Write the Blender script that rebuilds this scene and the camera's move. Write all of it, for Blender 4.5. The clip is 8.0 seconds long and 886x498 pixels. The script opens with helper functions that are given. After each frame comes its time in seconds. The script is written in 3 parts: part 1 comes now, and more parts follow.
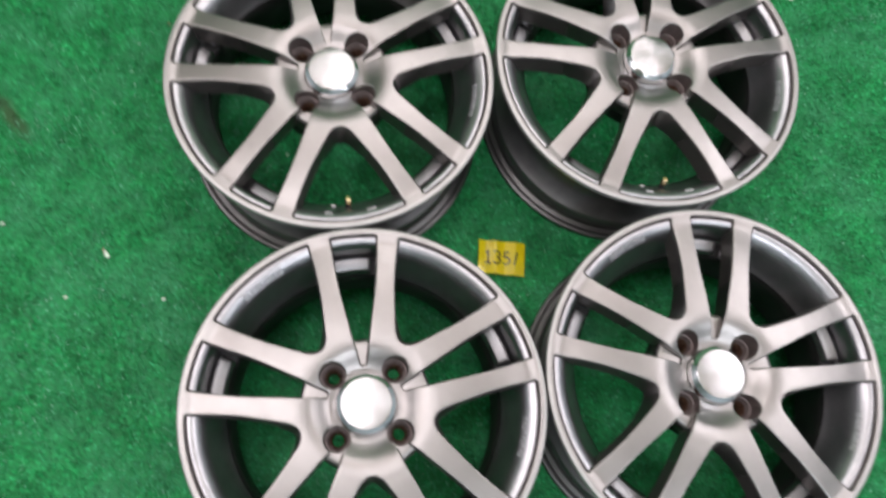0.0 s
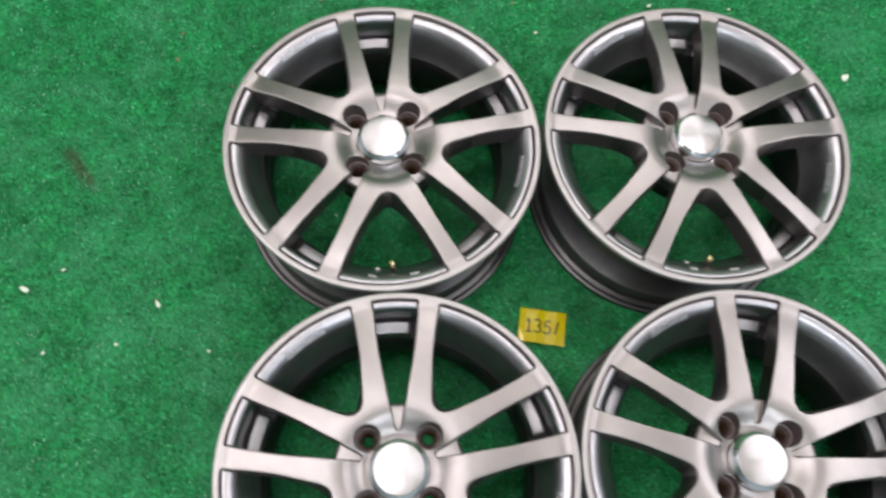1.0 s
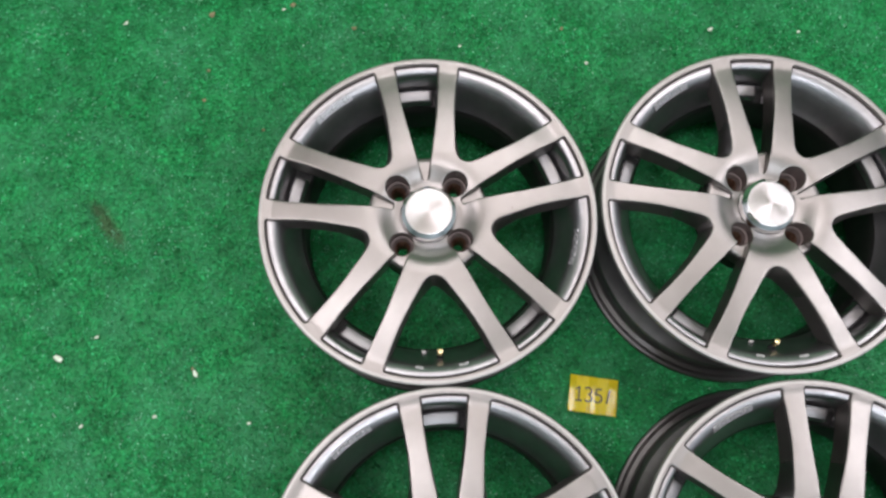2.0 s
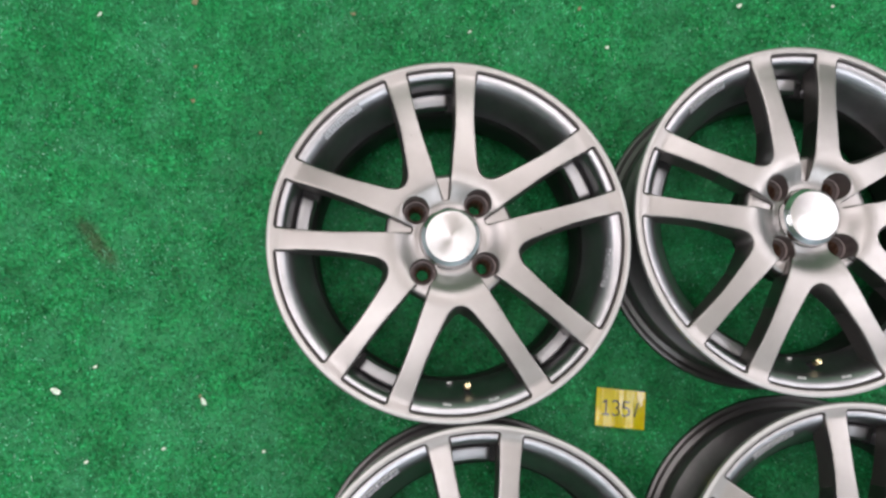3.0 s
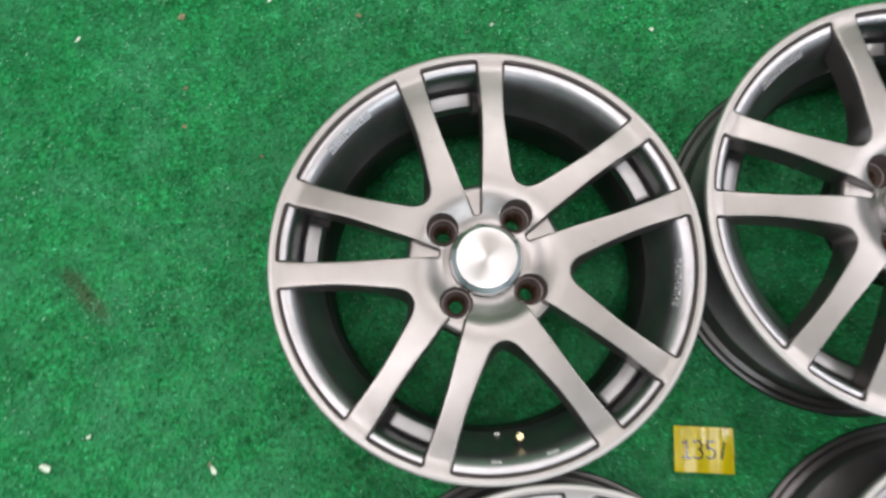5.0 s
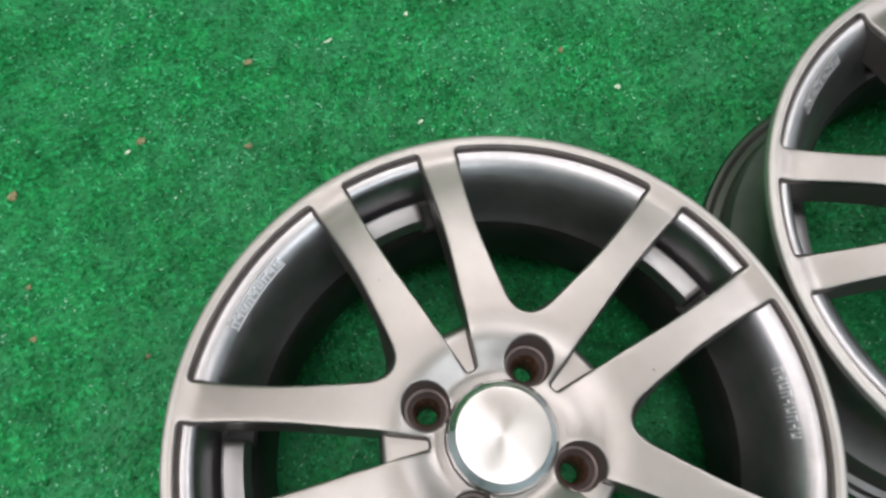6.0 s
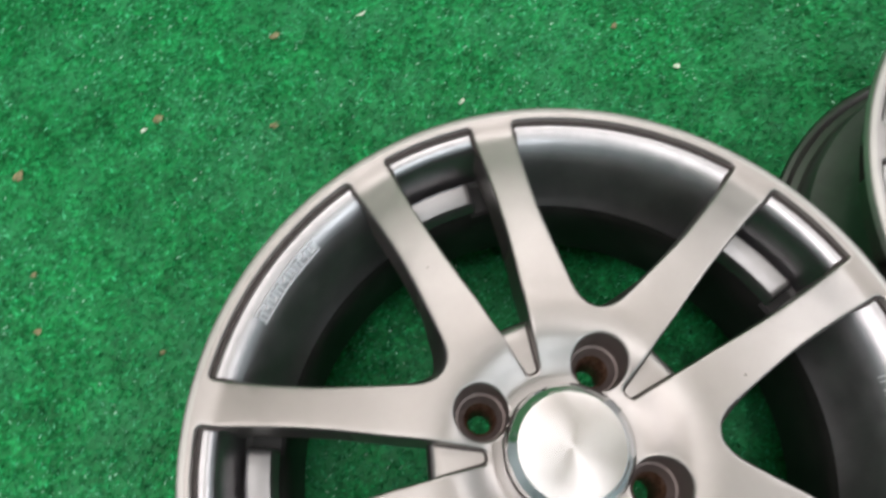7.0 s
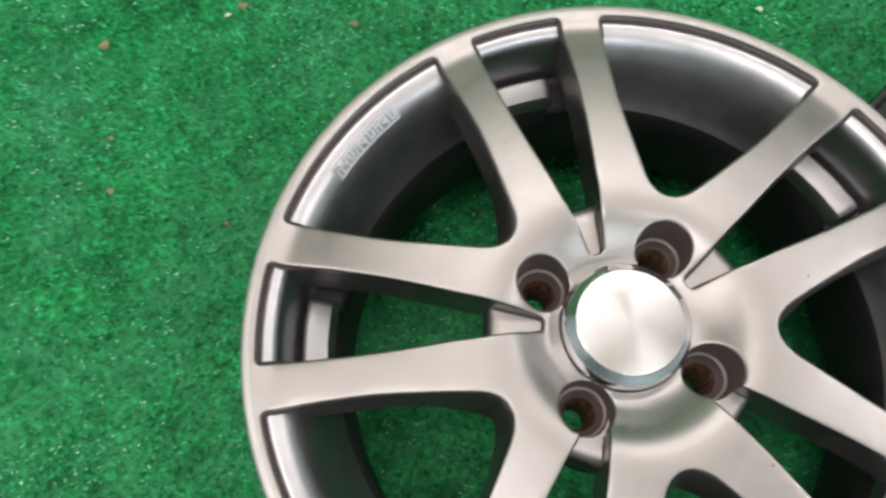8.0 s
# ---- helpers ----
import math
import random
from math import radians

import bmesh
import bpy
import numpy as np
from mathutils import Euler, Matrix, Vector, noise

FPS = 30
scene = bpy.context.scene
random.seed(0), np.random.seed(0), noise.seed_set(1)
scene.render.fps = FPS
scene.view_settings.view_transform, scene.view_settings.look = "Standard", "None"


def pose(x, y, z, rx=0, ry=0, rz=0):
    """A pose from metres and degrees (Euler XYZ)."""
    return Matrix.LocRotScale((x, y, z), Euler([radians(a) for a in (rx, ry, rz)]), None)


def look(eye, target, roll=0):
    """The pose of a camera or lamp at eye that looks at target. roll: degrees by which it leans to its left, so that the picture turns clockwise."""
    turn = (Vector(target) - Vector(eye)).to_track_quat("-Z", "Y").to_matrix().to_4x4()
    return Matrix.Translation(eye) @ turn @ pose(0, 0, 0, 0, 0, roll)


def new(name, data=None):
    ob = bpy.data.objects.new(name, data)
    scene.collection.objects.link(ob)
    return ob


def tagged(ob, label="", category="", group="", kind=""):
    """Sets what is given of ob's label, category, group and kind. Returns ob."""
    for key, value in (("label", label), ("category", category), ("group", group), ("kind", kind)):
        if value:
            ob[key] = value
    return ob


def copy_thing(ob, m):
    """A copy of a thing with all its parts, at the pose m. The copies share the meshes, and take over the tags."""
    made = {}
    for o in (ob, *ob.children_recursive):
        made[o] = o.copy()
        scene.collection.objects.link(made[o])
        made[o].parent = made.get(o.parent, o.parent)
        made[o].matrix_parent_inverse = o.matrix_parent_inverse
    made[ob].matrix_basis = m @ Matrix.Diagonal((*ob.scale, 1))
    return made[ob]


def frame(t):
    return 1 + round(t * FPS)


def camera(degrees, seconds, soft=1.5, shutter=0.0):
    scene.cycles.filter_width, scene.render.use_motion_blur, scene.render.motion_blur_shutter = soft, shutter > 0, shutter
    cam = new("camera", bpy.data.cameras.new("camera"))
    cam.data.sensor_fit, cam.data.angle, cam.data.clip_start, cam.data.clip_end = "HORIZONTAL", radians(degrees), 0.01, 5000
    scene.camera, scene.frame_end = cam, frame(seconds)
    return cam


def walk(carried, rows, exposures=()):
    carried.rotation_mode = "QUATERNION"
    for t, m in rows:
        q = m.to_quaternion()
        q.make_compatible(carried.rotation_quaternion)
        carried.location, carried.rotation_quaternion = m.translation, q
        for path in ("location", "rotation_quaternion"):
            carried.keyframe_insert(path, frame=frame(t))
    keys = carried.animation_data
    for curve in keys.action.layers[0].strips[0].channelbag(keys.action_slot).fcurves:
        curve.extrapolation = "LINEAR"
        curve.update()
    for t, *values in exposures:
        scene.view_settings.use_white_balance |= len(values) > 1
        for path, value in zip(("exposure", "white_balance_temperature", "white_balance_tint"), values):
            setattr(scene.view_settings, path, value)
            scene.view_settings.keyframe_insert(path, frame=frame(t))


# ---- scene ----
# The camera: a phone held over the wheels, drifting and then coming down to the first one.
cam = camera(60.3, 8.0, soft=2.6, shutter=0.5)
PATH = [
    (0, 0.0257, -0.4881, 1.0531, 15.96, -5.71, -3.34),
    (0.2, 0.0531, -0.5056, 1.0629, 18.97, -3.44, -3.69),
    (0.5, 0.0781, -0.5258, 1.0657, 21.00, -4.56, -2.77),
    (0.8, 0.0642, -0.5132, 1.0739, 20.80, -3.25, 0.64),
    (1, 0.0317, -0.4763, 1.0694, 19.73, -3.14, 0.31),
    (1.2, -0.0026, -0.4337, 1.0665, 18.91, -2.31, -1.38),
    (1.5, -0.0281, -0.3590, 1.0795, 16.53, -3.64, -2.88),
    (1.8, -0.0110, -0.3033, 1.0772, 15.78, -3.79, 0.86),
    (2, -0.0058, -0.2651, 1.0715, 13.68, -1.65, 0.58),
    (2.2, -0.0222, -0.2183, 1.0567, 12.90, -1.61, -1.51),
    (3.3, -0.0587, -0.1227, 1.0191, 6.59, -3.20, -0.94),
    (3.5, -0.0605, -0.1233, 1.0118, 7.73, -3.10, -0.32),
    (3.7, -0.0613, -0.1219, 1.0111, 7.89, -2.27, -0.06),
    (4, -0.0613, -0.1164, 1.0018, 7.23, -2.50, 0.21),
    (4.2, -0.0633, -0.1150, 0.9972, 6.92, -2.76, -0.19),
    (5.3, -0.0418, -0.1081, 0.8037, 12.41, 1.56, -8.66),
    (5.5, -0.0499, -0.0846, 0.7446, 14.95, -1.42, -12.39),
    (5.7, -0.0594, -0.0624, 0.7028, 17.91, -1.43, -15.45),
    (6, -0.0537, -0.0430, 0.6472, 20.64, -0.11, -18.38),
    (6.2, -0.0545, -0.0277, 0.6298, 20.68, -0.09, -19.67),
    (6.5, -0.0524, -0.0220, 0.6097, 21.87, 0.72, -20.16),
    (6.8, -0.0620, -0.0180, 0.5959, 20.99, 0.51, -18.85),
    (7, -0.0761, -0.0247, 0.5853, 21.00, 0.34, -17.37),
    (7.2, -0.0852, -0.0366, 0.5772, 20.11, 0.78, -15.19),
    (7.5, -0.1015, -0.0582, 0.5661, 19.50, -0.45, -12.46),
    (7.8, -0.1135, -0.0694, 0.5689, 19.15, -1.11, -11.37),
    (8, -0.1165, -0.0829, 0.5718, 19.97, 0.02, -10.35),
]
walk(cam, [(t, pose(*place)) for t, *place in PATH], [(0, 1.33, 6550, 17), (2.2, 1.29, 6550, 16), (4.0, 1.32, 6500, 15), (5.5, 1.35, 6600, 13), (7.0, 1.35, 6650, 11), (8.0, 1.38, 6750, 12)])

# ---- light ----
world = bpy.data.worlds.new("indoor")
world.use_nodes = True
world.node_tree.nodes["Background"].inputs[0].default_value = (0.8, 0.9, 1.0, 1)
world.node_tree.nodes["Background"].inputs[1].default_value = 0.05
scene.world = world


def lamp_pair(name, x, y, sx, sy, down, up, colour):
    """Two added, unseen area lamps: one throws light down, one onto the ceiling."""
    for side, watts, aim in (("down", down, -1), ("up", up, 1)):
        data = bpy.data.lights.new(name, "AREA")
        data.shape, data.size, data.size_y, data.energy, data.color = "RECTANGLE", sx, sy, watts, colour
        lamp = new(name + "_" + side, data)
        lamp.matrix_world = look((x, y, 2.35 + 0.02 * aim), (x, y + 0.0001, 2.35 + aim))


lamp_pair("lamp_overhead", -0.5, -0.2, 1.4, 0.5, 5.5, 5, (0.95, 0.95, 1.0))
lamp_pair("lamp_right", 2.0, 0.1, 0.4, 1.4, 9, 6, (0.95, 0.95, 1.0))
lamp_pair("lamp_aside", -1.9, 0.1, 0.3, 1.2, 7, 11, (0.98, 0.96, 1.0))
lamp_pair("lamp_behind", 1.0, -1.9, 2.4, 0.35, 15, 4, (0.84, 0.92, 1.0))
# fill from the north, added to even out the brightness
lamp_pair("fill_ahead", 0.5, 1.1, 1.6, 0.3, 6, 8, (0.98, 0.96, 1.0))


# ---- materials ----
def material(name):
    """A node material; returns it, its tree and its Principled node."""
    m = bpy.data.materials.new(name)
    m.use_nodes = True
    return m, m.node_tree, m.node_tree.nodes["Principled BSDF"]


def node(tree, kind, **settings):
    n = tree.nodes.new(kind)
    for key, value in settings.items():
        if key in n.inputs:
            n.inputs[key].default_value = value
    return n


def noise_of(tree, scale, detail=3.0, rough=0.6, stretch=None):
    """Noise in object space, in pieces of about 1 / scale metres."""
    place = tree.nodes.new("ShaderNodeTexCoord")
    n = node(tree, "ShaderNodeTexNoise", Scale=scale, Detail=detail, Roughness=rough)
    if stretch:
        turn = node(tree, "ShaderNodeMapping", Scale=stretch)
        tree.links.new(place.outputs["Object"], turn.inputs["Vector"])
        tree.links.new(turn.outputs["Vector"], n.inputs["Vector"])
    else:
        tree.links.new(place.outputs["Object"], n.inputs["Vector"])
    return n


def ramp(tree, source, *stops):
    r = tree.nodes.new("ShaderNodeValToRGB")
    while len(r.color_ramp.elements) < len(stops):
        r.color_ramp.elements.new(0.5)
    for e, (at, colour) in zip(r.color_ramp.elements, stops):
        e.position, e.color = at, (*colour, 1) if len(colour) == 3 else colour
    tree.links.new(source, r.inputs[0])
    return r


def bump_of(tree, source, target, strength, distance):
    b = node(tree, "ShaderNodeBump", Strength=strength, Distance=distance)
    tree.links.new(source, b.inputs["Height"])
    tree.links.new(b.outputs["Normal"], target.inputs["Normal"])
    return b


def silver_paint(name, light, rough, metal=0.85, dull=0.93):
    """Satin silver wheel paint: fine metal flake, light dirt and uneven gloss."""
    m, tree, p = material(name)
    dirt = noise_of(tree, 38, 5, 0.65)
    tone = ramp(tree, dirt.outputs[0], (0.3, tuple(c * dull for c in light)), (0.62, light))
    tree.links.new(tone.outputs[0], p.inputs["Base Color"])
    gloss = ramp(tree, noise_of(tree, 90, 4).outputs[0], (0.3, (rough - 0.02,) * 3), (0.7, (rough + 0.03,) * 3))
    tree.links.new(gloss.outputs[0], p.inputs["Roughness"])
    p.inputs["Metallic"].default_value = metal
    bump_of(tree, noise_of(tree, 2600, 2).outputs[0], p, 0.12, 0.0003)
    return m


SILVER = silver_paint("silver_paint", (0.338, 0.316, 0.302), 0.36, 1.0)
CAST = silver_paint("cast_silver", (0.475, 0.462, 0.474), 0.35, 1.0, 0.8)
WORN = silver_paint("worn_lip_edge", (0.492, 0.471, 0.451), 0.5, 0.8)
# lighter than the casting: the raised letters' shine is in this colour
LETTER = silver_paint("bright_letter", (0.78, 0.77, 0.78), 0.4, 0.9)
BARREL = silver_paint("barrel_paint", (0.172, 0.164, 0.160), 0.4, 1.0)
POCKET = silver_paint("pocket_paint", (0.19, 0.152, 0.142), 0.5, 0.5)
OUTSIDE = silver_paint("outer_barrel_paint", (0.19, 0.182, 0.18), 0.45, 0.8, 0.8)
# spoke walls: a dusty tone and their shade, put into one darker silver
SIDES = silver_paint("shaded_dusty_side", (0.139, 0.127, 0.119), 0.42, 0.8)


def rust():
    m, tree, p = material("lug_rust")
    tone = ramp(tree, noise_of(tree, 420, 5).outputs[0], (0.32, (0.06, 0.032, 0.02)), (0.55, (0.16, 0.08, 0.048)), (0.75, (0.27, 0.2, 0.16)))
    tree.links.new(tone.outputs[0], p.inputs["Base Color"])
    p.inputs["Roughness"].default_value, p.inputs["Metallic"].default_value = 0.6, 0.35
    bump_of(tree, noise_of(tree, 900, 3).outputs[0], p, 0.3, 0.0006)
    return m


RUST = rust()


def chrome():
    m, tree, p = material("chrome")
    p.inputs["Base Color"].default_value = (0.74, 0.74, 0.75, 1)
    p.inputs["Metallic"].default_value = 1.0
    gloss = ramp(tree, noise_of(tree, 120, 3).outputs[0], (0.35, (0.11,) * 3), (0.75, (0.18,) * 3))
    tree.links.new(gloss.outputs[0], p.inputs["Roughness"])
    return m


CHROME = chrome()


def spun_metal():
    """Lathe-turned aluminium: fine rings, whose shine gathers in wedges."""
    m, tree, p = material("spun_aluminium")
    p.inputs["Base Color"].default_value = (0.49, 0.475, 0.468, 1)
    p.inputs["Metallic"].default_value, p.inputs["Roughness"].default_value = 1.0, 0.26
    p.inputs["Anisotropic"].default_value = 0.96
    tangent = tree.nodes.new("ShaderNodeTangent")
    tangent.direction_type, tangent.axis = "RADIAL", "Z"
    tree.links.new(tangent.outputs[0], p.inputs["Tangent"])
    place = tree.nodes.new("ShaderNodeTexCoord")
    rings = node(tree, "ShaderNodeTexWave", Scale=450, Distortion=0.6)
    rings.wave_type, rings.rings_direction = "RINGS", "Z"
    tree.links.new(place.outputs["Object"], rings.inputs["Vector"])
    bump_of(tree, rings.outputs[1], p, 0.15, 0.0001)
    return m


SPUN = spun_metal()


def plain(name, colour, rough, metal=0.0, vary=0.15, scale=200):
    m, tree, p = material(name)
    tone = ramp(tree, noise_of(tree, scale, 4).outputs[0], (0.3, tuple(c * (1 - vary) for c in colour)), (0.7, tuple(min(1, c * (1 + vary)) for c in colour)))
    tree.links.new(tone.outputs[0], p.inputs["Base Color"])
    p.inputs["Roughness"].default_value, p.inputs["Metallic"].default_value = rough, metal
    return m


# dark brown for dirt, and for shade painted along window corners and slots
SHADED_DIRT = plain("shaded_groove_dirt", (0.048, 0.038, 0.035), 0.8, 0, 0.3, 260)
# brake dust made near black, so the recesses' shade is in the colour
SHADED_DUST = plain("shaded_brake_dust", (0.013, 0.012, 0.0115), 0.6, 0.2, 0.35, 60)
PAD = silver_paint("bridge_paint", (0.33, 0.322, 0.325), 0.42, 1.0)
BRASS = plain("valve_brass", (0.75, 0.62, 0.36), 0.25, 1.0)
RUBBER = plain("valve_rubber", (0.02, 0.02, 0.02), 0.6)
YELLOW = plain("yellow_card", (1.0, 0.83, 0.005), 0.3, 0, 0.05, 60)
INK = plain("marker_ink", (0.03, 0.025, 0.02), 0.5)
for laminated in (YELLOW, INK):
    gloss = laminated.node_tree.nodes["Principled BSDF"].inputs
    gloss["Coat Weight"].default_value, gloss["Coat Roughness"].default_value, gloss["Coat IOR"].default_value = 1.0, 0.09, 1.6
    gloss["Specular IOR Level"].default_value = 0.25
WALL = plain("wall_paint", (0.56, 0.6, 0.67), 0.7, 0, 0.05, 3)
GREEN_WALL = plain("green_wall_paint", (0.09, 0.26, 0.12), 0.7, 0, 0.08, 3)
CEILING = plain("ceiling_paint", (0.72, 0.63, 0.58), 0.8, 0, 0.04, 3)
FLECK = plain("pale_chip", (0.72, 0.86, 0.66), 0.6, 0, 0.25, 300)
PALE = plain("pale_mark_paint", (0.7, 0.69, 0.67), 0.5)
LEAF = plain("brown_crumb", (0.25, 0.22, 0.115), 0.85, 0, 0.4, 300)


def turf(name, blades):
    """Green carpet fibre: the base mat, or the blades, which differ one by one; dusty patches and one brown smear."""
    m, tree, p = material(name)

    def mixed(kind, amount, a, b):
        n = tree.nodes.new("ShaderNodeMix")
        n.data_type, n.blend_type = "RGBA", kind
        for socket, value in ((n.inputs[0], amount), (n.inputs[6], a), (n.inputs[7], b)):
            if isinstance(value, (int, float)):
                socket.default_value = value
            elif isinstance(value, tuple):
                socket.default_value = (*value, 1)
            else:
                tree.links.new(value, socket)
        return n.outputs[2]

    broad = ramp(tree, noise_of(tree, 14, 5, 0.65).outputs[0], (0.3, (0.005, 0.140, 0.036)), (0.7, (0.011, 0.275, 0.072)))
    clump = ramp(tree, noise_of(tree, 190, 3, 0.7).outputs[0], (0.34, (0.62,) * 3), (0.5, (1.0,) * 3), (0.66, (1.95, 1.8, 1.95)))
    colour = mixed("MULTIPLY", 1.0, broad.outputs[0], clump.outputs[0])
    tuft = ramp(tree, noise_of(tree, 55, 3, 0.6).outputs[0], (0.36, (0.8,) * 3), (0.64, (1.25,) * 3))
    colour = mixed("MULTIPLY", 1.0, colour, tuft.outputs[0])
    dust = ramp(tree, noise_of(tree, 11, 7, 0.72).outputs[0], (0.44, (0.0,) * 3), (0.68, (0.75,) * 3))
    colour = mixed("MIX", dust.outputs[0], colour, (0.046, 0.308, 0.126))
    if blades:
        each = tree.nodes.new("ShaderNodeNewGeometry")
        # the brightest step paints sparkle onto a few blades
        pick = ramp(tree, each.outputs["Random Per Island"], (0.0, (0.7,) * 3), (0.6, (1.0,) * 3), (0.9, (1.4, 1.3, 1.45)), (0.99, (3.2, 1.9, 2.6)))
    else:
        pick = ramp(tree, noise_of(tree, 600, 3).outputs[0], (0.35, (0.7,) * 3), (0.65, (0.98,) * 3))
    colour = mixed("MULTIPLY", 1.0, colour, pick.outputs[0])
    place = tree.nodes.new("ShaderNodeTexCoord")
    lay = tree.nodes.new("ShaderNodeMapping")
    lay.vector_type = "TEXTURE"
    lay.inputs["Location"].default_value = (-0.460, 0.024, 0)
    lay.inputs["Rotation"].default_value = (0, 0, radians(-53))
    lay.inputs["Scale"].default_value = (0.062, 0.017, 0.05)
    ball = tree.nodes.new("ShaderNodeTexGradient")
    ball.gradient_type = "SPHERICAL"
    tree.links.new(place.outputs["Object"], lay.inputs["Vector"])
    tree.links.new(lay.outputs["Vector"], ball.inputs["Vector"])
    uneven = node(tree, "ShaderNodeMath")
    uneven.operation = "MULTIPLY"
    tree.links.new(ball.outputs[1], uneven.inputs[0])
    tree.links.new(noise_of(tree, 70, 4).outputs[0], uneven.inputs[1])
    smear = ramp(tree, uneven.outputs[0], (0.05, (0.0,) * 3), (0.34, (0.72,) * 3))
    colour = mixed("MIX", smear.outputs[0], colour, (0.05, 0.058, 0.027))
    tree.links.new(colour, p.inputs["Base Color"])
    p.inputs["Roughness"].default_value = 0.55
    p.inputs["Specular IOR Level"].default_value = 0.18
    return m


MAT, BLADES = turf("carpet_mat", False), turf("carpet_blades", True)


def glint_fibre():
    """Glossy specks, from mint green to nearly white, that paint glints on the carpet."""
    m, tree, p = material("fibre_glints")
    each = tree.nodes.new("ShaderNodeNewGeometry")
    tone = ramp(tree, each.outputs["Random Per Island"], (0.0, (0.014, 0.28, 0.10)), (0.5, (0.07, 0.46, 0.22)), (0.8, (0.22, 0.72, 0.44)), (0.97, (0.6, 0.95, 0.74)))
    tree.links.new(tone.outputs[0], p.inputs["Base Color"])
    p.inputs["Roughness"].default_value = 0.3
    return m


GLINTS = glint_fibre()


# ---- building helpers ----
def part(name, mesh, material_, parent, label=""):
    ob = new(name, mesh)
    if material_:
        mesh.materials.clear()
        mesh.materials.append(material_)
    ob.parent = parent
    return tagged(ob, label)


def mesh_of(name, verts, faces, smooth=True, sharp=None):
    me = bpy.data.meshes.new(name)
    me.from_pydata([tuple(v) for v in verts], [], faces)
    me.polygons.foreach_set("use_smooth", [smooth] * len(me.polygons))
    me.update()
    if sharp is not None:
        me.set_sharp_from_angle(angle=radians(sharp))
    return me


def revolve(name, profile, steps=96, sharp=32, start=0.0, sweep=360.0):
    """A profile of (radius, height), turned about z. The surface faces left of the profile's way."""
    closed = sweep >= 360
    n = steps if closed else steps + 1
    verts, faces = [], []
    for i in range(n):
        a = radians(start + sweep * i / steps)
        verts += [(r * math.cos(a), r * math.sin(a), z) for r, z in profile]
    k = len(profile)
    for i in range(steps):
        for j in range(k - 1):
            a, b = i * k + j, ((i + 1) % n) * k + j
            faces.append((a, b, b + 1, a + 1))
    return mesh_of(name, verts, faces, True, sharp)


def bmesh_mesh(name, bm, smooth=True, sharp=35):
    me = bpy.data.meshes.new(name)
    bm.normal_update()
    bm.to_mesh(me)
    bm.free()
    me.polygons.foreach_set("use_smooth", [smooth] * len(me.polygons))
    if smooth:
        me.set_sharp_from_angle(angle=radians(sharp))
    return me


def block(sx, sy, sz, bevel=0.0, m=None):
    bm = bmesh.new()
    bmesh.ops.create_cube(bm, size=1, matrix=(m or Matrix()) @ Matrix.Diagonal((sx, sy, sz, 1)))
    if bevel:
        bmesh.ops.bevel(bm, geom=bm.edges[:], offset=bevel, segments=2, affect="EDGES", profile=0.5)
    return bm


# ---- the wheel: 15 inch, lip up, all heights from the lip's top ----
MM = 0.001
TOP = 0.1692
SPOKE_LINE = ((34, -7.4), (39, -6.7), (43, -5.5), (46.5, -4.0), (50, -2.2), (54, 0.0), (58, 2.0), (62, 3.7), (67, 5.1), (74, 6.1), (90, 6.4), (115, 5.6), (140, 4.0), (165, 1.6), (185, -0.9), (191.5, -1.5), (193.5, -1.45), (198, -0.75), (202, -0.15), (204.6, 0.0))


def line_at(line, r):
    """Height on a line of (radius, height), smoothed between its points."""
    rs = np.array([p[0] for p in line], float)
    zs = np.array([p[1] for p in line], float)
    slope = np.gradient(zs, rs)
    r = np.clip(np.asarray(r, float), rs[0], rs[-1])
    i = np.clip(np.searchsorted(rs, r) - 1, 0, len(rs) - 2)
    h = rs[i + 1] - rs[i]
    s = (r - rs[i]) / h
    return ((2 * s**3 - 3 * s**2 + 1) * zs[i] + (s**3 - 2 * s**2 + s) * h * slope[i] + (3 * s**2 - 2 * s**3) * zs[i + 1] + (s**3 - s**2) * h * slope[i + 1])


def rounded(corners, step=1.5):
    """A closed outline from (x, y, radius) corners, anticlockwise, with even points."""
    out = []
    n = len(corners)
    for i in range(n):
        p, r = Vector(corners[i][:2]), corners[i][2]
        a, b = Vector(corners[i - 1][:2]) - p, Vector(corners[(i + 1) % n][:2]) - p
        if r <= 0:
            out.append(p)
            continue
        half = a.angle(b) / 2
        reach = min(r / math.tan(half), a.length * 0.49, b.length * 0.49)
        r = reach * math.tan(half)
        a.normalize(), b.normalize()
        centre = p + (a + b).normalized() * (r / math.sin(half))
        s, e = p + a * reach - centre, p + b * reach - centre
        turn = math.atan2(s.x * e.y - s.y * e.x, s.dot(e))
        k = max(3, round(abs(turn) * r / 0.8))
        for j in range(k + 1):
            c, d = math.cos(turn * j / k), math.sin(turn * j / k)
            out.append(centre + Vector((s.x * c - s.y * d, s.x * d + s.y * c)))
    dense = []
    for i, p in enumerate(out):
        q = out[(i + 1) % len(out)]
        k = max(1, round((q - p).length / 3.0))
        dense += [p.lerp(q, j / k) for j in range(k)]
    return np.array([(p.x, p.y) for p in dense])


def arc(r, a0, a1, k):
    return [(r * math.cos(radians(a0 + (a1 - a0) * i / k)), r * math.sin(radians(a0 + (a1 - a0) * i / k)), 0) for i in range(1, k)]


RIM_R = 201.2
N_HALF, W_HALF = 8.4, 20.5


def corner_at(angle, radius=7.5):
    return (RIM_R * math.cos(radians(angle)), RIM_R * math.sin(radians(angle)), radius)



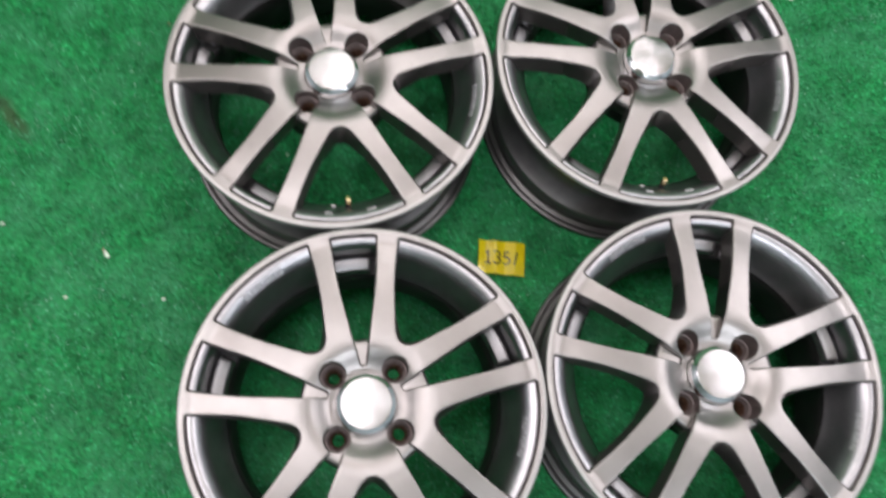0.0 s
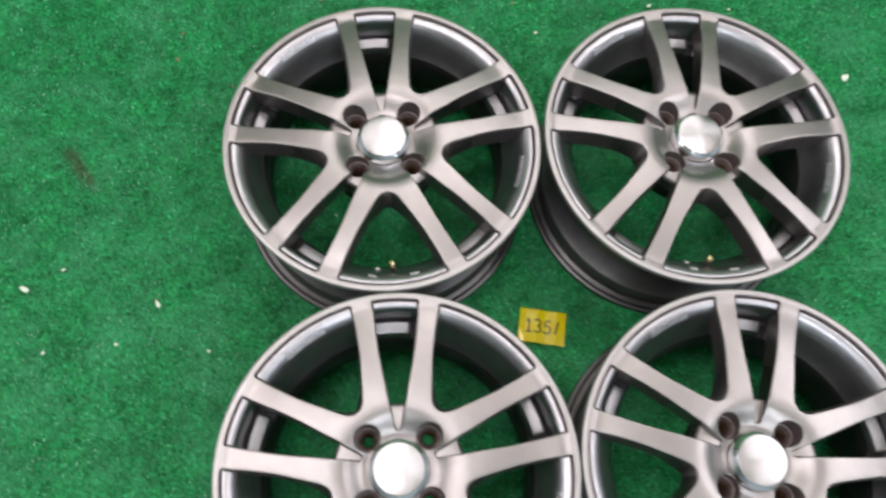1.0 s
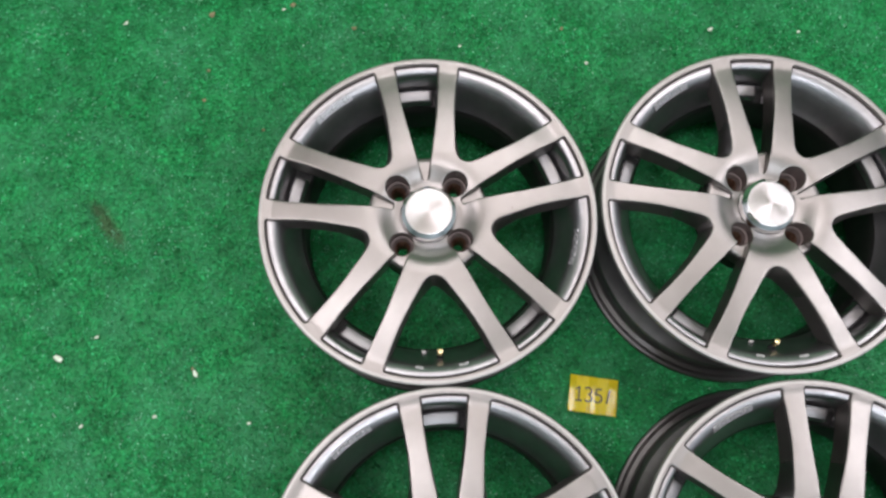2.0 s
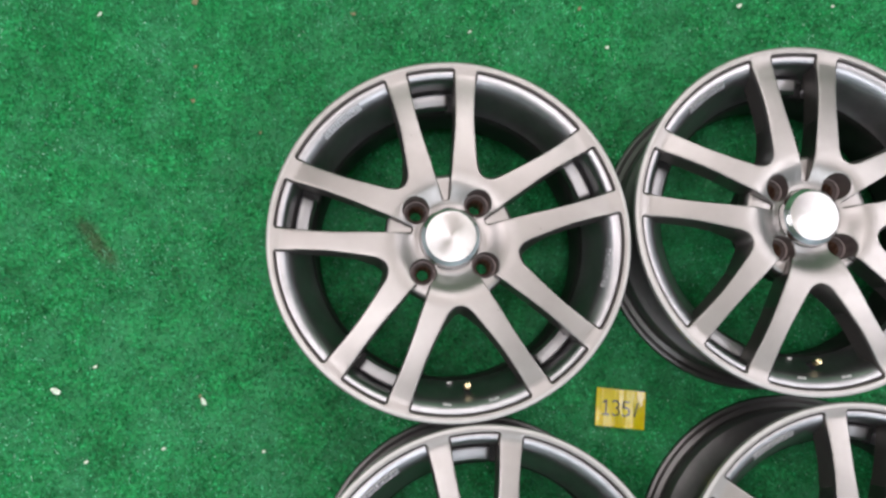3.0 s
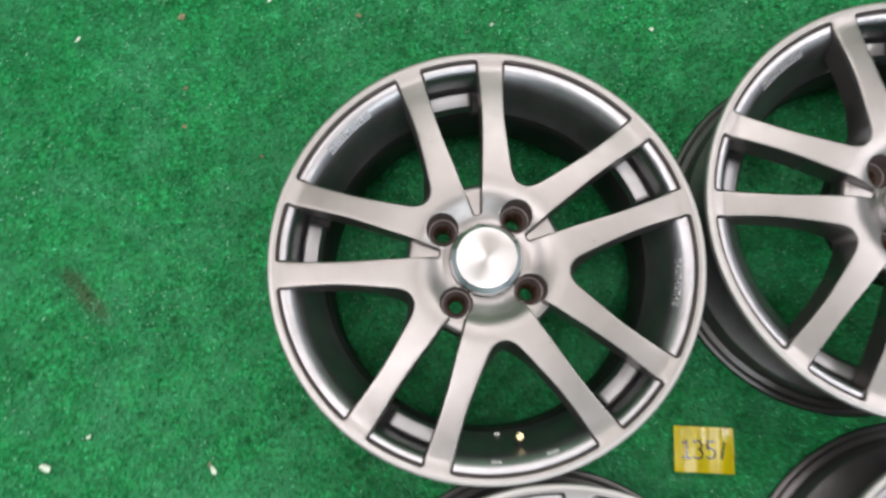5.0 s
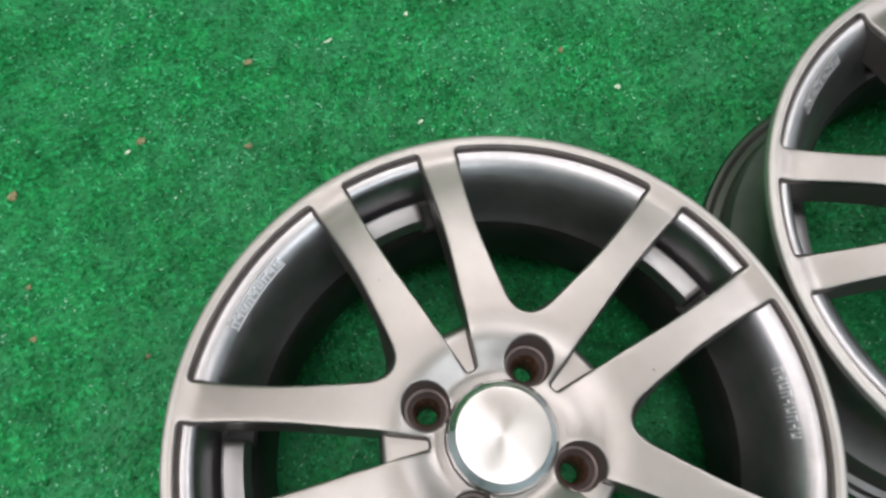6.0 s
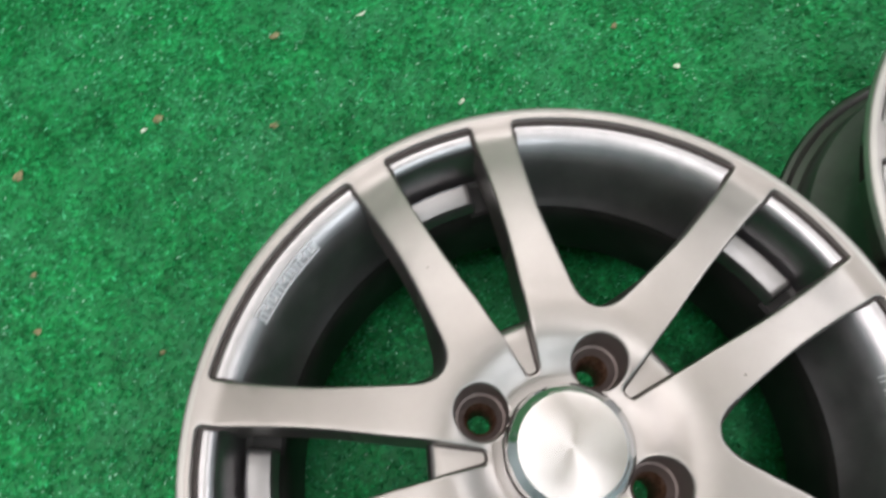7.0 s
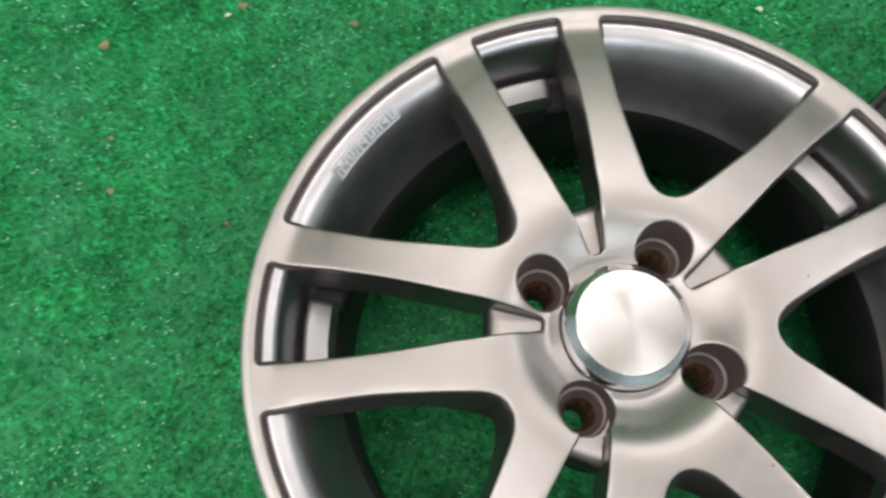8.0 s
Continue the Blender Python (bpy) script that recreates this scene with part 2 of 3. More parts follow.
def bowed(line):
    """Points of a window's edge, (distance from the hub, half width), on both sides."""
    us = np.linspace(line[0][0], line[-1][0], 10)
    vs = [float(line_at(line, u)) for u in us]
    right = [(u, -v, 0) for u, v in zip(us, vs)]
    return right[1:], [(u, v, 0) for u, v in zip(us, vs)][:0:-1]


NARROW_EDGE = ((47.0, 3.9), (60, 6.7), (72, 9.4), (97, 13.9), (120, 18.6), (140, 21.9), (160, 24.6), (178, 26.5), (189, 27.6))
WIDE_EDGE = ((79.3, 9.2), (90, 15.8), (104, 24.8), (116, 32.4), (130, 41.2), (145, 49.3), (160, 56.8), (170, 61.5), (177.5, 64.9))
n_right, n_left = bowed(NARROW_EDGE)
w_right, w_left = bowed(WIDE_EDGE)
NARROW = rounded([(44.1, -3.8, 3.3), *n_right, corner_at(-N_HALF), *arc(RIM_R, -N_HALF - 1.4, N_HALF + 1.4, 6), corner_at(N_HALF), *n_left, (44.1, 3.8, 3.3)])


def beside_lug(side):
    """The slot that runs into a lug hole lying to one side of it: one outline round both."""
    c = np.array((LUG_R * math.cos(radians(9)), side * LUG_R * math.sin(radians(9))))
    away = np.linalg.norm(NARROW - c, axis=1) > LUG_HOLE + 0.15
    first_out = next(i for i in range(len(NARROW)) if away[i] and not away[i - 1])
    kept = np.roll(NARROW, -first_out, 0)[np.roll(away, -first_out)]
    kept = kept[np.hypot(kept[:, 0], kept[:, 1]) > 52]
    a0 = math.atan2(*(kept[-1] - c)[::-1])
    a1 = math.atan2(*(kept[0] - c)[::-1])
    while a1 < a0:
        a1 += 2 * math.pi
    bend = [(c[0] + LUG_HOLE * math.cos(a0 + (a1 - a0) * i / 30), c[1] + LUG_HOLE * math.sin(a0 + (a1 - a0) * i / 30)) for i in range(31)]
    return np.concatenate([kept, bend])


LUG_R, LUG_HOLE = 50.4, 15.2


def root_bend(side):
    """The rounded inner end of a wide window, from the middle outwards."""
    p = ((79.2, 0.0), (79.2, 6.8), (84.2, 12.0), (92.0, 17.0))
    out = []
    for i in range(1, 10):
        t = i / 10
        w = ((1 - t) ** 3, 3 * t * (1 - t) ** 2, 3 * t * t * (1 - t), t**3)
        out.append((sum(a * q[0] for a, q in zip(w, p)), side * sum(a * q[1] for a, q in zip(w, p)), 0))
    return out


w_right = [q for q in w_right if q[0] > 91]
w_left = [q for q in w_left if q[0] > 91]
WIDE = rounded([(79.2, 0, 0), *root_bend(-1), *w_right, corner_at(-W_HALF), *arc(RIM_R, -W_HALF, W_HALF, 16), corner_at(W_HALF), *w_left, *root_bend(1)[::-1]])


def turned(points, degrees_):
    a = radians(degrees_)
    c, s = math.cos(a), math.sin(a)
    return points @ np.array([[c, s], [-s, c]])


def grown(points, d):
    """The outline moved outwards by d (inwards: minus)."""
    t = np.roll(points, -1, 0) - np.roll(points, 1, 0)
    t /= np.linalg.norm(t, axis=1)[:, None]
    return points + d * np.stack([t[:, 1], -t[:, 0]], 1)


def ring(r, n, centre=(0, 0)):
    a = np.arange(n) * 2 * math.pi / n
    return np.stack([centre[0] + r * np.cos(a), centre[1] + r * np.sin(a)], 1)


LUGS = [(LUG_R * math.cos(radians(45 + 90 * k)), LUG_R * math.sin(radians(45 + 90 * k))) for k in range(4)]
HOLES = [(turned({2: beside_lug(-1), 3: beside_lug(1)}.get(k, NARROW), 72 * k), "narrow") for k in range(5)] + [(turned(WIDE, 36 + 72 * k), "wide") for k in range(5)]
LUG_RINGS = [ring(LUG_HOLE, 40, c) for c in LUGS]
SLOT_LUG = {2: 1, 3: 2}


def inside(points, outline):
    x, y = points[:, 0][:, None], points[:, 1][:, None]
    x0, y0 = outline[:, 0], outline[:, 1]
    x1, y1 = np.roll(x0, -1), np.roll(y0, -1)
    with np.errstate(divide="ignore", invalid="ignore"):
        cross = ((y0 > y) != (y1 > y)) & (x < (x1 - x0) * (y - y0) / (y1 - y0) + x0)
    return cross.sum(1) % 2 == 1


def sheet(loops, extra, keep):
    """Triangles over the plane between constraint loops; keep says which middles stay."""
    from mathutils.geometry import delaunay_2d_cdt
    pts, edges = [], []
    for loop in loops:
        s = len(pts)
        pts += [Vector(p) for p in loop]
        edges += [(s + i, s + (i + 1) % len(loop)) for i in range(len(loop))]
    pts += [Vector(p) for p in extra]
    vs, _, fs, *_ = delaunay_2d_cdt(pts, edges, [], 0, 1e-4)
    v = np.array([tuple(p) for p in vs])
    f = np.array([t for t in fs if len(t) == 3])
    f = f[keep(v[f].mean(1))]
    a, b, c = v[f[:, 0]], v[f[:, 1]], v[f[:, 2]]
    flip = np.cross(b - a, c - a) < 0
    f[flip] = f[flip][:, ::-1]
    return v, f


def build_face():
    """The cast face with its ten windows and four lug holes, cut into hub, spokes and lip."""
    outlines = [o for o, _ in HOLES] + [LUG_RINGS[0], LUG_RINGS[3]]
    steps = (0.0, 0.35, 0.9, 1.7)
    drop = (-1.0, -0.35, -0.08, 0.0)
    loops, height = [], {}
    inner = [ring(34.8 + d, 120) for d in steps]
    outer = ring(204.6, 240)
    for k, d in enumerate(steps):
        loops += [grown(o, d) for o in outlines] + [inner[k]]
    loops.append(outer)
    grid = np.concatenate([ring(r, max(24, round(2 * math.pi * r / (2.6 if r < 75 else 4.2)))) for r in np.concatenate([np.arange(39.2, 75, 1.6), np.arange(76, 204, 3.2)])])
    clear = np.ones(len(grid), bool)
    for o in outlines:
        clear &= ~inside(grid, grown(o, 2.4))
    def keep(mid):
        r = np.linalg.norm(mid, axis=1)
        ok = (r > 34.8) & (r < 204.6)
        for o in outlines:
            ok &= ~inside(mid, o)
        return ok
    v, f = sheet(loops, grid[clear & (np.linalg.norm(grid, axis=1) > 38.5)], keep)
    r = np.linalg.norm(v, axis=1)
    z = line_at(SPOKE_LINE, r)
    for o in outlines + [None]:
        for k in range(3):
            loop = grown(o, steps[k]) if o is not None else inner[k]
            near = np.abs(v[:, None, 0] - loop[None, :, 0]) + np.abs(v[:, None, 1] - loop[None, :, 1])
            z[near.min(1) < 1e-3] += drop[k]
    verts = [(*p, q) for p, q in zip(v * MM, z * MM)]
    faces = [tuple(t) for t in f]
    # side walls, with the draft of the casting, and the underside
    low_loops = []
    top_count = len(faces)
    for hole, (o, kind) in enumerate(HOLES):
        in_lug = np.linalg.norm(o - LUGS[SLOT_LUG[hole]], axis=1) < LUG_HOLE + 0.05 if hole in SLOT_LUG else np.zeros(len(o), bool)
        far = np.linalg.norm(o, axis=1)
        draft = (2.2 + 5.5 * np.clip((112 - far) / 28, 0, 1))[:, None] if kind == "wide" else 1.2
        levels = ((0.0, -1.0), (0.2, -5.0), (0.6, -18.0), (1.0, -32.0))
        s = len(verts)
        base = line_at(SPOKE_LINE, np.linalg.norm(o, axis=1))
        for g, d in levels:
            low = grown(o, -draft * g)
            if g == 1.0:
                base = line_at(SPOKE_LINE, np.linalg.norm(low, axis=1))
            verts += [(x * MM, y * MM, (h + d) * MM) for (x, y), h in zip(low, base)]
        low_loops.append(low)
        n = len(o)
        for j in range(len(levels) - 1):
            for i in range(n):
                a, b = s + j * n + i, s + j * n + (i + 1) % n
                if not (in_lug[i] and in_lug[(i + 1) % n]):
                    faces.append((a, b, b + n, a + n))
    wall_end = len(faces)
    def keep_low(mid):
        rr = np.linalg.norm(mid, axis=1)
        ok = (rr > 36.0) & (rr < 199.0)
        for o in low_loops:
            ok &= ~inside(mid, o)
        for o in LUG_RINGS:
            ok &= ~inside(mid, o)
        return ok
    lv, lf = sheet(low_loops + LUG_RINGS + [ring(36.0, 60), ring(199.0, 120)], np.zeros((0, 2)), keep_low)
    s = len(verts)
    lz = line_at(SPOKE_LINE, np.linalg.norm(lv, axis=1)) - 32.0
    verts += [(*p, q) for p, q in zip(lv * MM, lz * MM)]
    faces += [(s + t[2], s + t[1], s + t[0]) for t in lf]
    spot, which = {}, []
    for v_ in verts:
        which.append(spot.setdefault(tuple(round(c * 2e5) for c in v_), len(which)))
    faces = [tuple(which[i] for i in poly) for poly in faces]
    # outer side walls and underside, which take the darker silver with painted shade
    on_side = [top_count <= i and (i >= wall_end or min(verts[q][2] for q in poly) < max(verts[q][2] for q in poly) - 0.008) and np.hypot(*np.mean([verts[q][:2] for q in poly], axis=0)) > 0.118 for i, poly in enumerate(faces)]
    kept = [len(set(poly)) == len(poly) for poly in faces]
    faces, on_side = [p for p, k in zip(faces, kept) if k], [w for w, k in zip(on_side, kept) if k]
    whole = mesh_of("face_whole", verts, faces, True, 40)
    normals = np.zeros(len(whole.loops) * 3, np.float32)
    whole.corner_normals.foreach_get("vector", normals)
    normals = normals.reshape(-1, 3)
    # cut into hub, ten spokes and lip
    groups = {}
    start = 0
    for poly, side in zip(faces, on_side):
        c = np.mean([verts[i] for i in poly], axis=0)
        rr, a = math.hypot(c[0], c[1]) / MM, math.degrees(math.atan2(c[1], c[0])) % 72
        if rr < 82:
            key = "hub"
        elif rr > 199.2 or (rr > 193.0 and c[2] > -0.004):
            key = "lip"
        else:
            key = ("spoke", int((math.degrees(math.atan2(c[1], c[0])) % 360) // 36))
        groups.setdefault(key, []).append((poly, start, side))
        start += len(poly)
    pieces = {}
    for key, polys in groups.items():
        used = sorted({i for poly, *_ in polys for i in poly})
        index = {v_: i for i, v_ in enumerate(used)}
        me = bpy.data.meshes.new("wheel_face")
        me.from_pydata([verts[i] for i in used], [], [tuple(index[i] for i in poly) for poly, *_ in polys])
        me.polygons.foreach_set("use_smooth", [True] * len(me.polygons))
        me.update()
        me.normals_split_custom_set([tuple(normals[s_ + i]) for poly, s_, _ in polys for i in range(len(poly))])
        pieces[key] = me, [int(side) for *_, side in polys]
    bpy.data.meshes.remove(whole)
    return pieces


def on_profile(profile, r):
    rs, zs = [p[0] for p in profile][::-1], [p[1] for p in profile][::-1]
    return float(np.interp(r, rs, zs))


WELL = [(201.0, -6.0), (200.0, -5.8), (198.9, -5.0), (198.2, -4.3), (197.3, -4.1), (195.4, -4.4), (191.8, -5.7), (187.6, -8.4), (183.6, -13.2), (179.6, -20.4), (174.6, -31.0), (169.0, -42), (165.5, -47.2), (163.5, -50)]
CLOSE_WELL = [(201.0, -6.0), (200.0, -5.8), (198.9, -5.0), (198.2, -4.3), (197.3, -4.1), (195.0, -4.5), (192.2, -5.8), (190.0, -9.2), (188.4, -15), (187.2, -22), (185.8, -31), (184.0, -43), (180.5, -55), (163.5, -50)]


def rim_well():
    """The slope inside the lip: shallow in the wide windows, steep in the close ones."""
    verts, faces, n, k = [], [], 240, len(WELL)
    for i in range(n):
        a = 360 * i / n
        off = abs((a + 36) % 72 - 36)
        s = min(1, max(0, (off - 9.5) / 5.5))
        c, d = math.cos(radians(a)), math.sin(radians(a))
        for (r0, z0), (r1, z1) in zip(CLOSE_WELL[::-1], WELL[::-1]):
            r, z = r0 + (r1 - r0) * s, z0 + (z1 - z0) * s
            verts.append((r * c * MM, r * d * MM, z * MM))
    for i in range(n):
        for j in range(k - 1):
            p, q = i * k + j, (i + 1) % n * k + j
            faces.append((p, q, q + 1, p + 1))
    return mesh_of("rim_well", verts, faces, True, 40)


def lettering(name, angle, radius, count, width, tall, parent, label, frame_line=False, paint=None):
    """Raised bars in place of cast letters, set round the slope inside the lip."""
    bm = bmesh.new()
    pitch = math.degrees(width / radius)
    slope = math.atan2(on_profile(WELL, radius + 2) - on_profile(WELL, radius - 2), 4)
    for i in range(count):
        a = angle + (i - (count - 1) / 2) * pitch
        m = Matrix.Rotation(radians(a), 4, "Z") @ Matrix.Translation((radius * MM, 0, (on_profile(WELL, radius) + 0.65) * MM)) @ Matrix.Rotation(-slope, 4, "Y")
        long = tall * (0.86 + 0.14 * ((i * 7) % 3) / 2)
        strokes = [(0, -0.27, 1.0, 0.2), (0, 0.27, 1.0, 0.2)] if i % 3 != 1 else [(0, -0.2, 1.0, 0.22)]
        strokes.append((((i % 3) - 1) * 0.36, 0.05, 0.2, 0.5))
        for out, off, tall_share, wide_share in strokes:
            mm = m @ Matrix.Translation((out * long * MM, off * width * MM, 0)) @ Matrix.Diagonal((tall_share * long * MM, wide_share * width * MM, 2.4 * MM, 1))
            bmesh.ops.create_cube(bm, size=1, matrix=mm)
        if frame_line:
            for across in (-1, 1):
                mm = m @ Matrix.Translation((across * (tall * 0.5 + 1.2) * MM, 0, -0.1 * MM)) @ Matrix.Diagonal((0.9 * MM, width * 1.02 * MM, 1.1 * MM, 1))
                bmesh.ops.create_cube(bm, size=1, matrix=mm)
            if i == 0:
                mm = m @ Matrix.Translation((0, -width * 0.55 * MM, -0.1 * MM)) @ Matrix.Diagonal(((tall + 3.2) * MM, 0.9 * MM, 1.1 * MM, 1))
                bmesh.ops.create_cube(bm, size=1, matrix=mm)
    return part(name, bmesh_mesh(name, bm, False), paint or CAST, parent, label)


def wheel():
    """One alloy wheel lying on its back flange; local x points at the spoke pair opposite the valve."""
    root = new("alloy_wheel")
    tagged(root, "silver alloy wheel with paired spokes lying face up on carpet", "wheel", "set of four wheels")
    up = Matrix.Translation((0, 0, TOP))

    def put(name, mesh, mat, parent=None, label=""):
        ob = part(name, mesh, mat, parent or root, label)
        if parent is None:
            ob.matrix_basis = up
        return ob

    pieces = build_face()
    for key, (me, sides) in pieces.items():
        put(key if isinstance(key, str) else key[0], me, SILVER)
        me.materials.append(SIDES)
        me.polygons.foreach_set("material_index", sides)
    # rounded outer edge of the lip, outer barrel, back flange, inner barrel
    edge = [(204.6, 0.0), (206.8, -0.05), (208.2, -0.4), (209.0, -1.2), (209.3, -2.4), (209.3, -6.8), (208.0, -8.2), (203.0, -8.8)]
    put("lip_edge", revolve("lip_edge", [(r * MM, z * MM) for r, z in edge[::-1]], 160), WORN, None, "pale worn outer edge")
    h = -TOP / MM
    outside = [(203, -8.8), (197, -11), (192.5, -16), (190.8, -24), (190.5, -34), (189, -37), (186, -41), (172, -56), (168, -62), (166, -75), (166, -112), (170, -120), (184, -131), (189, -134), (190.8, -138), (190.8, h + 14)]
    flange = [(190.8, h + 14), (193, h + 9), (198.5, h + 6.5), (200.2, h + 7.6), (203.2, h + 8.4), (206.6, h + 7), (208.2, h + 4), (207.6, h + 1.2), (205.5, h), (199, h), (196.5, h + 1.0), (195.5, h + 3)]
    put("outer_barrel", revolve("outer_barrel", [(r * MM, z * MM) for r, z in outside[::-1]], 128, 28), OUTSIDE)
    put("back_flange", revolve("back_flange", [(r * MM, z * MM) for r, z in flange[::-1]], 128, 28), BARREL)
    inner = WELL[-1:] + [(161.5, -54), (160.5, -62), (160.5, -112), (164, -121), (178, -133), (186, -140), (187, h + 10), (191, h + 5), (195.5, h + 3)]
    put("inner_barrel", revolve("inner_barrel", [(r * MM, z * MM) for r, z in inner[::-1]], 128, 28), SHADED_DUST)
    well = put("rim_well", rim_well(), CAST)
    put("lip_groove", revolve("lip_groove", [(r * MM, z * MM) for r, z in ((198.4, -4.9), (199.0, -4.9), (200.4, -4.8), (201.1, -4.0), (201.3, -2.2), (202.0, -2.1))], 160, 60), SHADED_DIRT, None, "dark brown groove along the lip")
    # strips round the window corners, dark in place of the edge's shade
    for o, kind in HOLES:
        far = np.hypot(o[:, 0], o[:, 1])
        start = int(np.argmin(far))
        o, far = np.roll(o, -start, 0), np.roll(far, -start)
        width = 2.3 * np.clip((far - 172) / 22, 0, 1) ** 1.5
        base = line_at(SPOKE_LINE, far)
        out, mid, into = grown(o, 0.25), grown(o, -0.5 * width[:, None]), grown(o, -width[:, None])
        use = np.where((width > 0.05) & (far < RIM_R - 0.4))[0]
        for run in np.split(use, np.where(np.diff(use) > 1)[0] + 1):
            verts = []
            for i in run:
                verts += [(*(out[i] * MM), (base[i] - 1.6) * MM), (*(mid[i] * MM), (base[i] - 2.5) * MM), (*(into[i] * MM), (base[i] - 3.4) * MM)]
            faces = [(3 * a + j, 3 * a + 3 + j, 3 * a + 4 + j, 3 * a + 1 + j) for a in range(len(run) - 1) for j in range(2)]
            put("corner_groove", mesh_of("corner_groove", verts, faces, True, 60), SHADED_DIRT, None, "dark groove strip at a window corner, shade in its colour")
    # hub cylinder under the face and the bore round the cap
    put("hub_back", revolve("hub_back", [(r * MM, z * MM) for r, z in ((60, -62), (73, -60), (75.6, -56), (76.8, -30), (76.8, -22))], 72), SHADED_DUST)
    put("cap_bore", revolve("cap_bore", [(r * MM, z * MM) for r, z in ((0.5, -14), (33.2, -13.5), (34.4, -11.5), (34.7, -9.5), (34.8, -8.4))], 96, 50), SILVER)
    # lug pockets and rusty seats
    for lug, c in enumerate(LUGS):
        slot = {1: turned(NARROW, 144), 2: turned(NARROW, 216)}.get(lug)
        place = up @ Matrix.Translation((c[0] * MM, c[1] * MM, 0))
        rows = [(9.6, -27.5), (11.2, -25.6), (12.2, -22.6), (12.7, -21.6), (14.2, -21.0), (14.7, -18), (15.0, -12)]
        verts, faces = [], []
        k = 40
        for r, z in rows + [(15.2, None)]:
            for x, y in ring(r, k):
                zz = z if z is not None else float(line_at(SPOKE_LINE, math.hypot(x + c[0], y + c[1]))) - 1.0
                if z is None and slot is not None and inside(np.array([[x + c[0], y + c[1]]]), slot)[0]:
                    zz = -9.0
                verts.append((x * MM, y * MM, zz * MM))
        for j in range(len(rows)):
            faces += [(j * k + i, j * k + (i + 1) % k, (j + 1) * k + (i + 1) % k, (j + 1) * k + i) for i in range(k)]
        p = put("lug_pocket", mesh_of("lug_pocket", verts, faces, True, 30), POCKET, None, "brown-stained lug hole")
        p.matrix_basis = place
        s = put("lug_seat", revolve("lug_seat", [(r * MM, z * MM) for r, z in ((7.2, -62), (7.2, -36), (7.6, -35), (9.6, -27.5))], 32, 40), RUST, None, "rusty lug seat")
        s.matrix_basis = place
    # sunken web at the root of each close pair, and the pad bridging it near the rim
    for k in range(5):
        turn = up @ Matrix.Rotation(radians(72 * k), 4, "Z")
        rows = [(42, -9.4), (50, -8.4), (57, -8.0), (64.6, -7.7), (68, -7.7), (71.5, -7.9), (73.8, -9.0), (75.6, -11.8), (76.7, -18), (77.1, -30)]
        side = {2: -1, 3: 1}.get(k, 0)
        cu, cv = LUG_R * math.cos(radians(9)), side * LUG_R * math.sin(radians(9))

        def web_start(v):
            return cu + math.sqrt(max(0, (LUG_HOLE - 0.1) ** 2 - (v - cv) ** 2)) if side else 42.0

        verts, faces, across = [], [], 9
        for i in range(across):
            f = 2 * i / (across - 1) - 1
            start = web_start(f * 8.0)
            us = [start] + [u for u, _ in rows if u > start + 0.4]
            us = [us[0]] * (len(rows) - len(us)) + us
            verts += [(u * MM, f * (5.0 + (u - 46) * 0.195) * MM, float(np.interp(u, [q[0] for q in rows], [q[1] for q in rows])) * MM) for u in us]
        n = len(rows)
        for i in range(across - 1):
            for j in range(n - 1):
                quad = (i * n + j, i * n + j + 1, (i + 1) * n + j + 1, (i + 1) * n + j)
                quad = [q for e, q in enumerate(quad) if verts[q] not in [verts[p] for p in quad[:e]]]
                if len(quad) > 2:
                    faces.append(quad)
        put("hub_web", mesh_of("hub_web", verts, faces, True, 50), SILVER).matrix_basis = turn
        # dark strip at the foot of the slot walls: dirt and painted shade
        slot_edge = bmesh.new()
        far = int(np.argmax(NARROW[:, 0]))
        bands = [np.roll(grown(NARROW, d), -far, 0) for d in (-1.5, -0.7, 0.5)]
        strip = []
        for p0, p1, p2 in zip(*bands):
            if p1[0] > 74 or (side and p1[0] < web_start(p1[1]) + 0.3):
                strip.append(None)
                continue
            z = float(np.interp(p1[0], [q[0] for q in rows], [q[1] for q in rows]))
            strip.append([slot_edge.verts.new((p[0] * MM, p[1] * MM, (z + lift) * MM)) for p, lift in ((p0, 0.12), (p1, 0.7), (p2, 1.6))])
        for q0, q1 in zip(strip, strip[1:]):
            if q0 and q1:
                for j in range(2):
                    slot_edge.faces.new((q0[j + 1], q1[j + 1], q1[j], q0[j]))
        put("slot_edge", bmesh_mesh("slot_edge", slot_edge, True, 60), SHADED_DIRT, None, "dark dirt and shade along the slot").matrix_basis = turn
        pad = bmesh.new()
        prof = [(164.4, -47), (166.0, -41.0), (167.8, -38.2), (171.0, -36.8), (175.0, -35.6), (179.4, -34.9), (181.0, -35.6), (182.0, -38.4), (182.5, -49)]
        lines = []
        for a, drop in ((-6.4, 4.0), (-6.1, 1.6), (-5.5, 0.4), (-4.6, 0), (0, 0), (3, 0), (6, 0), (8, 0), (10, 0)):
            a = radians(a)
            lines.append([pad.verts.new((r * MM * math.cos(a), r * MM * math.sin(a), (z - drop) * MM)) for r, z in prof])
        for p0, p1 in zip(lines, lines[1:]):
            for j in range(len(prof) - 1):
                pad.faces.new((p0[j], p1[j], p1[j + 1], p0[j + 1]))
        for end in (lines[0], lines[-1]):
            pad.faces.new(end)
        bmesh.ops.recalc_face_normals(pad, faces=pad.faces)
        ledge, step = bmesh.new(), []
        for j in range(4):
            a = radians(-10.0 + 4.7 * j / 3)
            step.append([ledge.verts.new((r * MM * math.cos(a), r * MM * math.sin(a), z * MM)) for r, z in ((160.8, -66), (162.2, -50.5), (164.4, -48.4), (172.5, -47.6), (178.0, -47.0), (185, -45))])
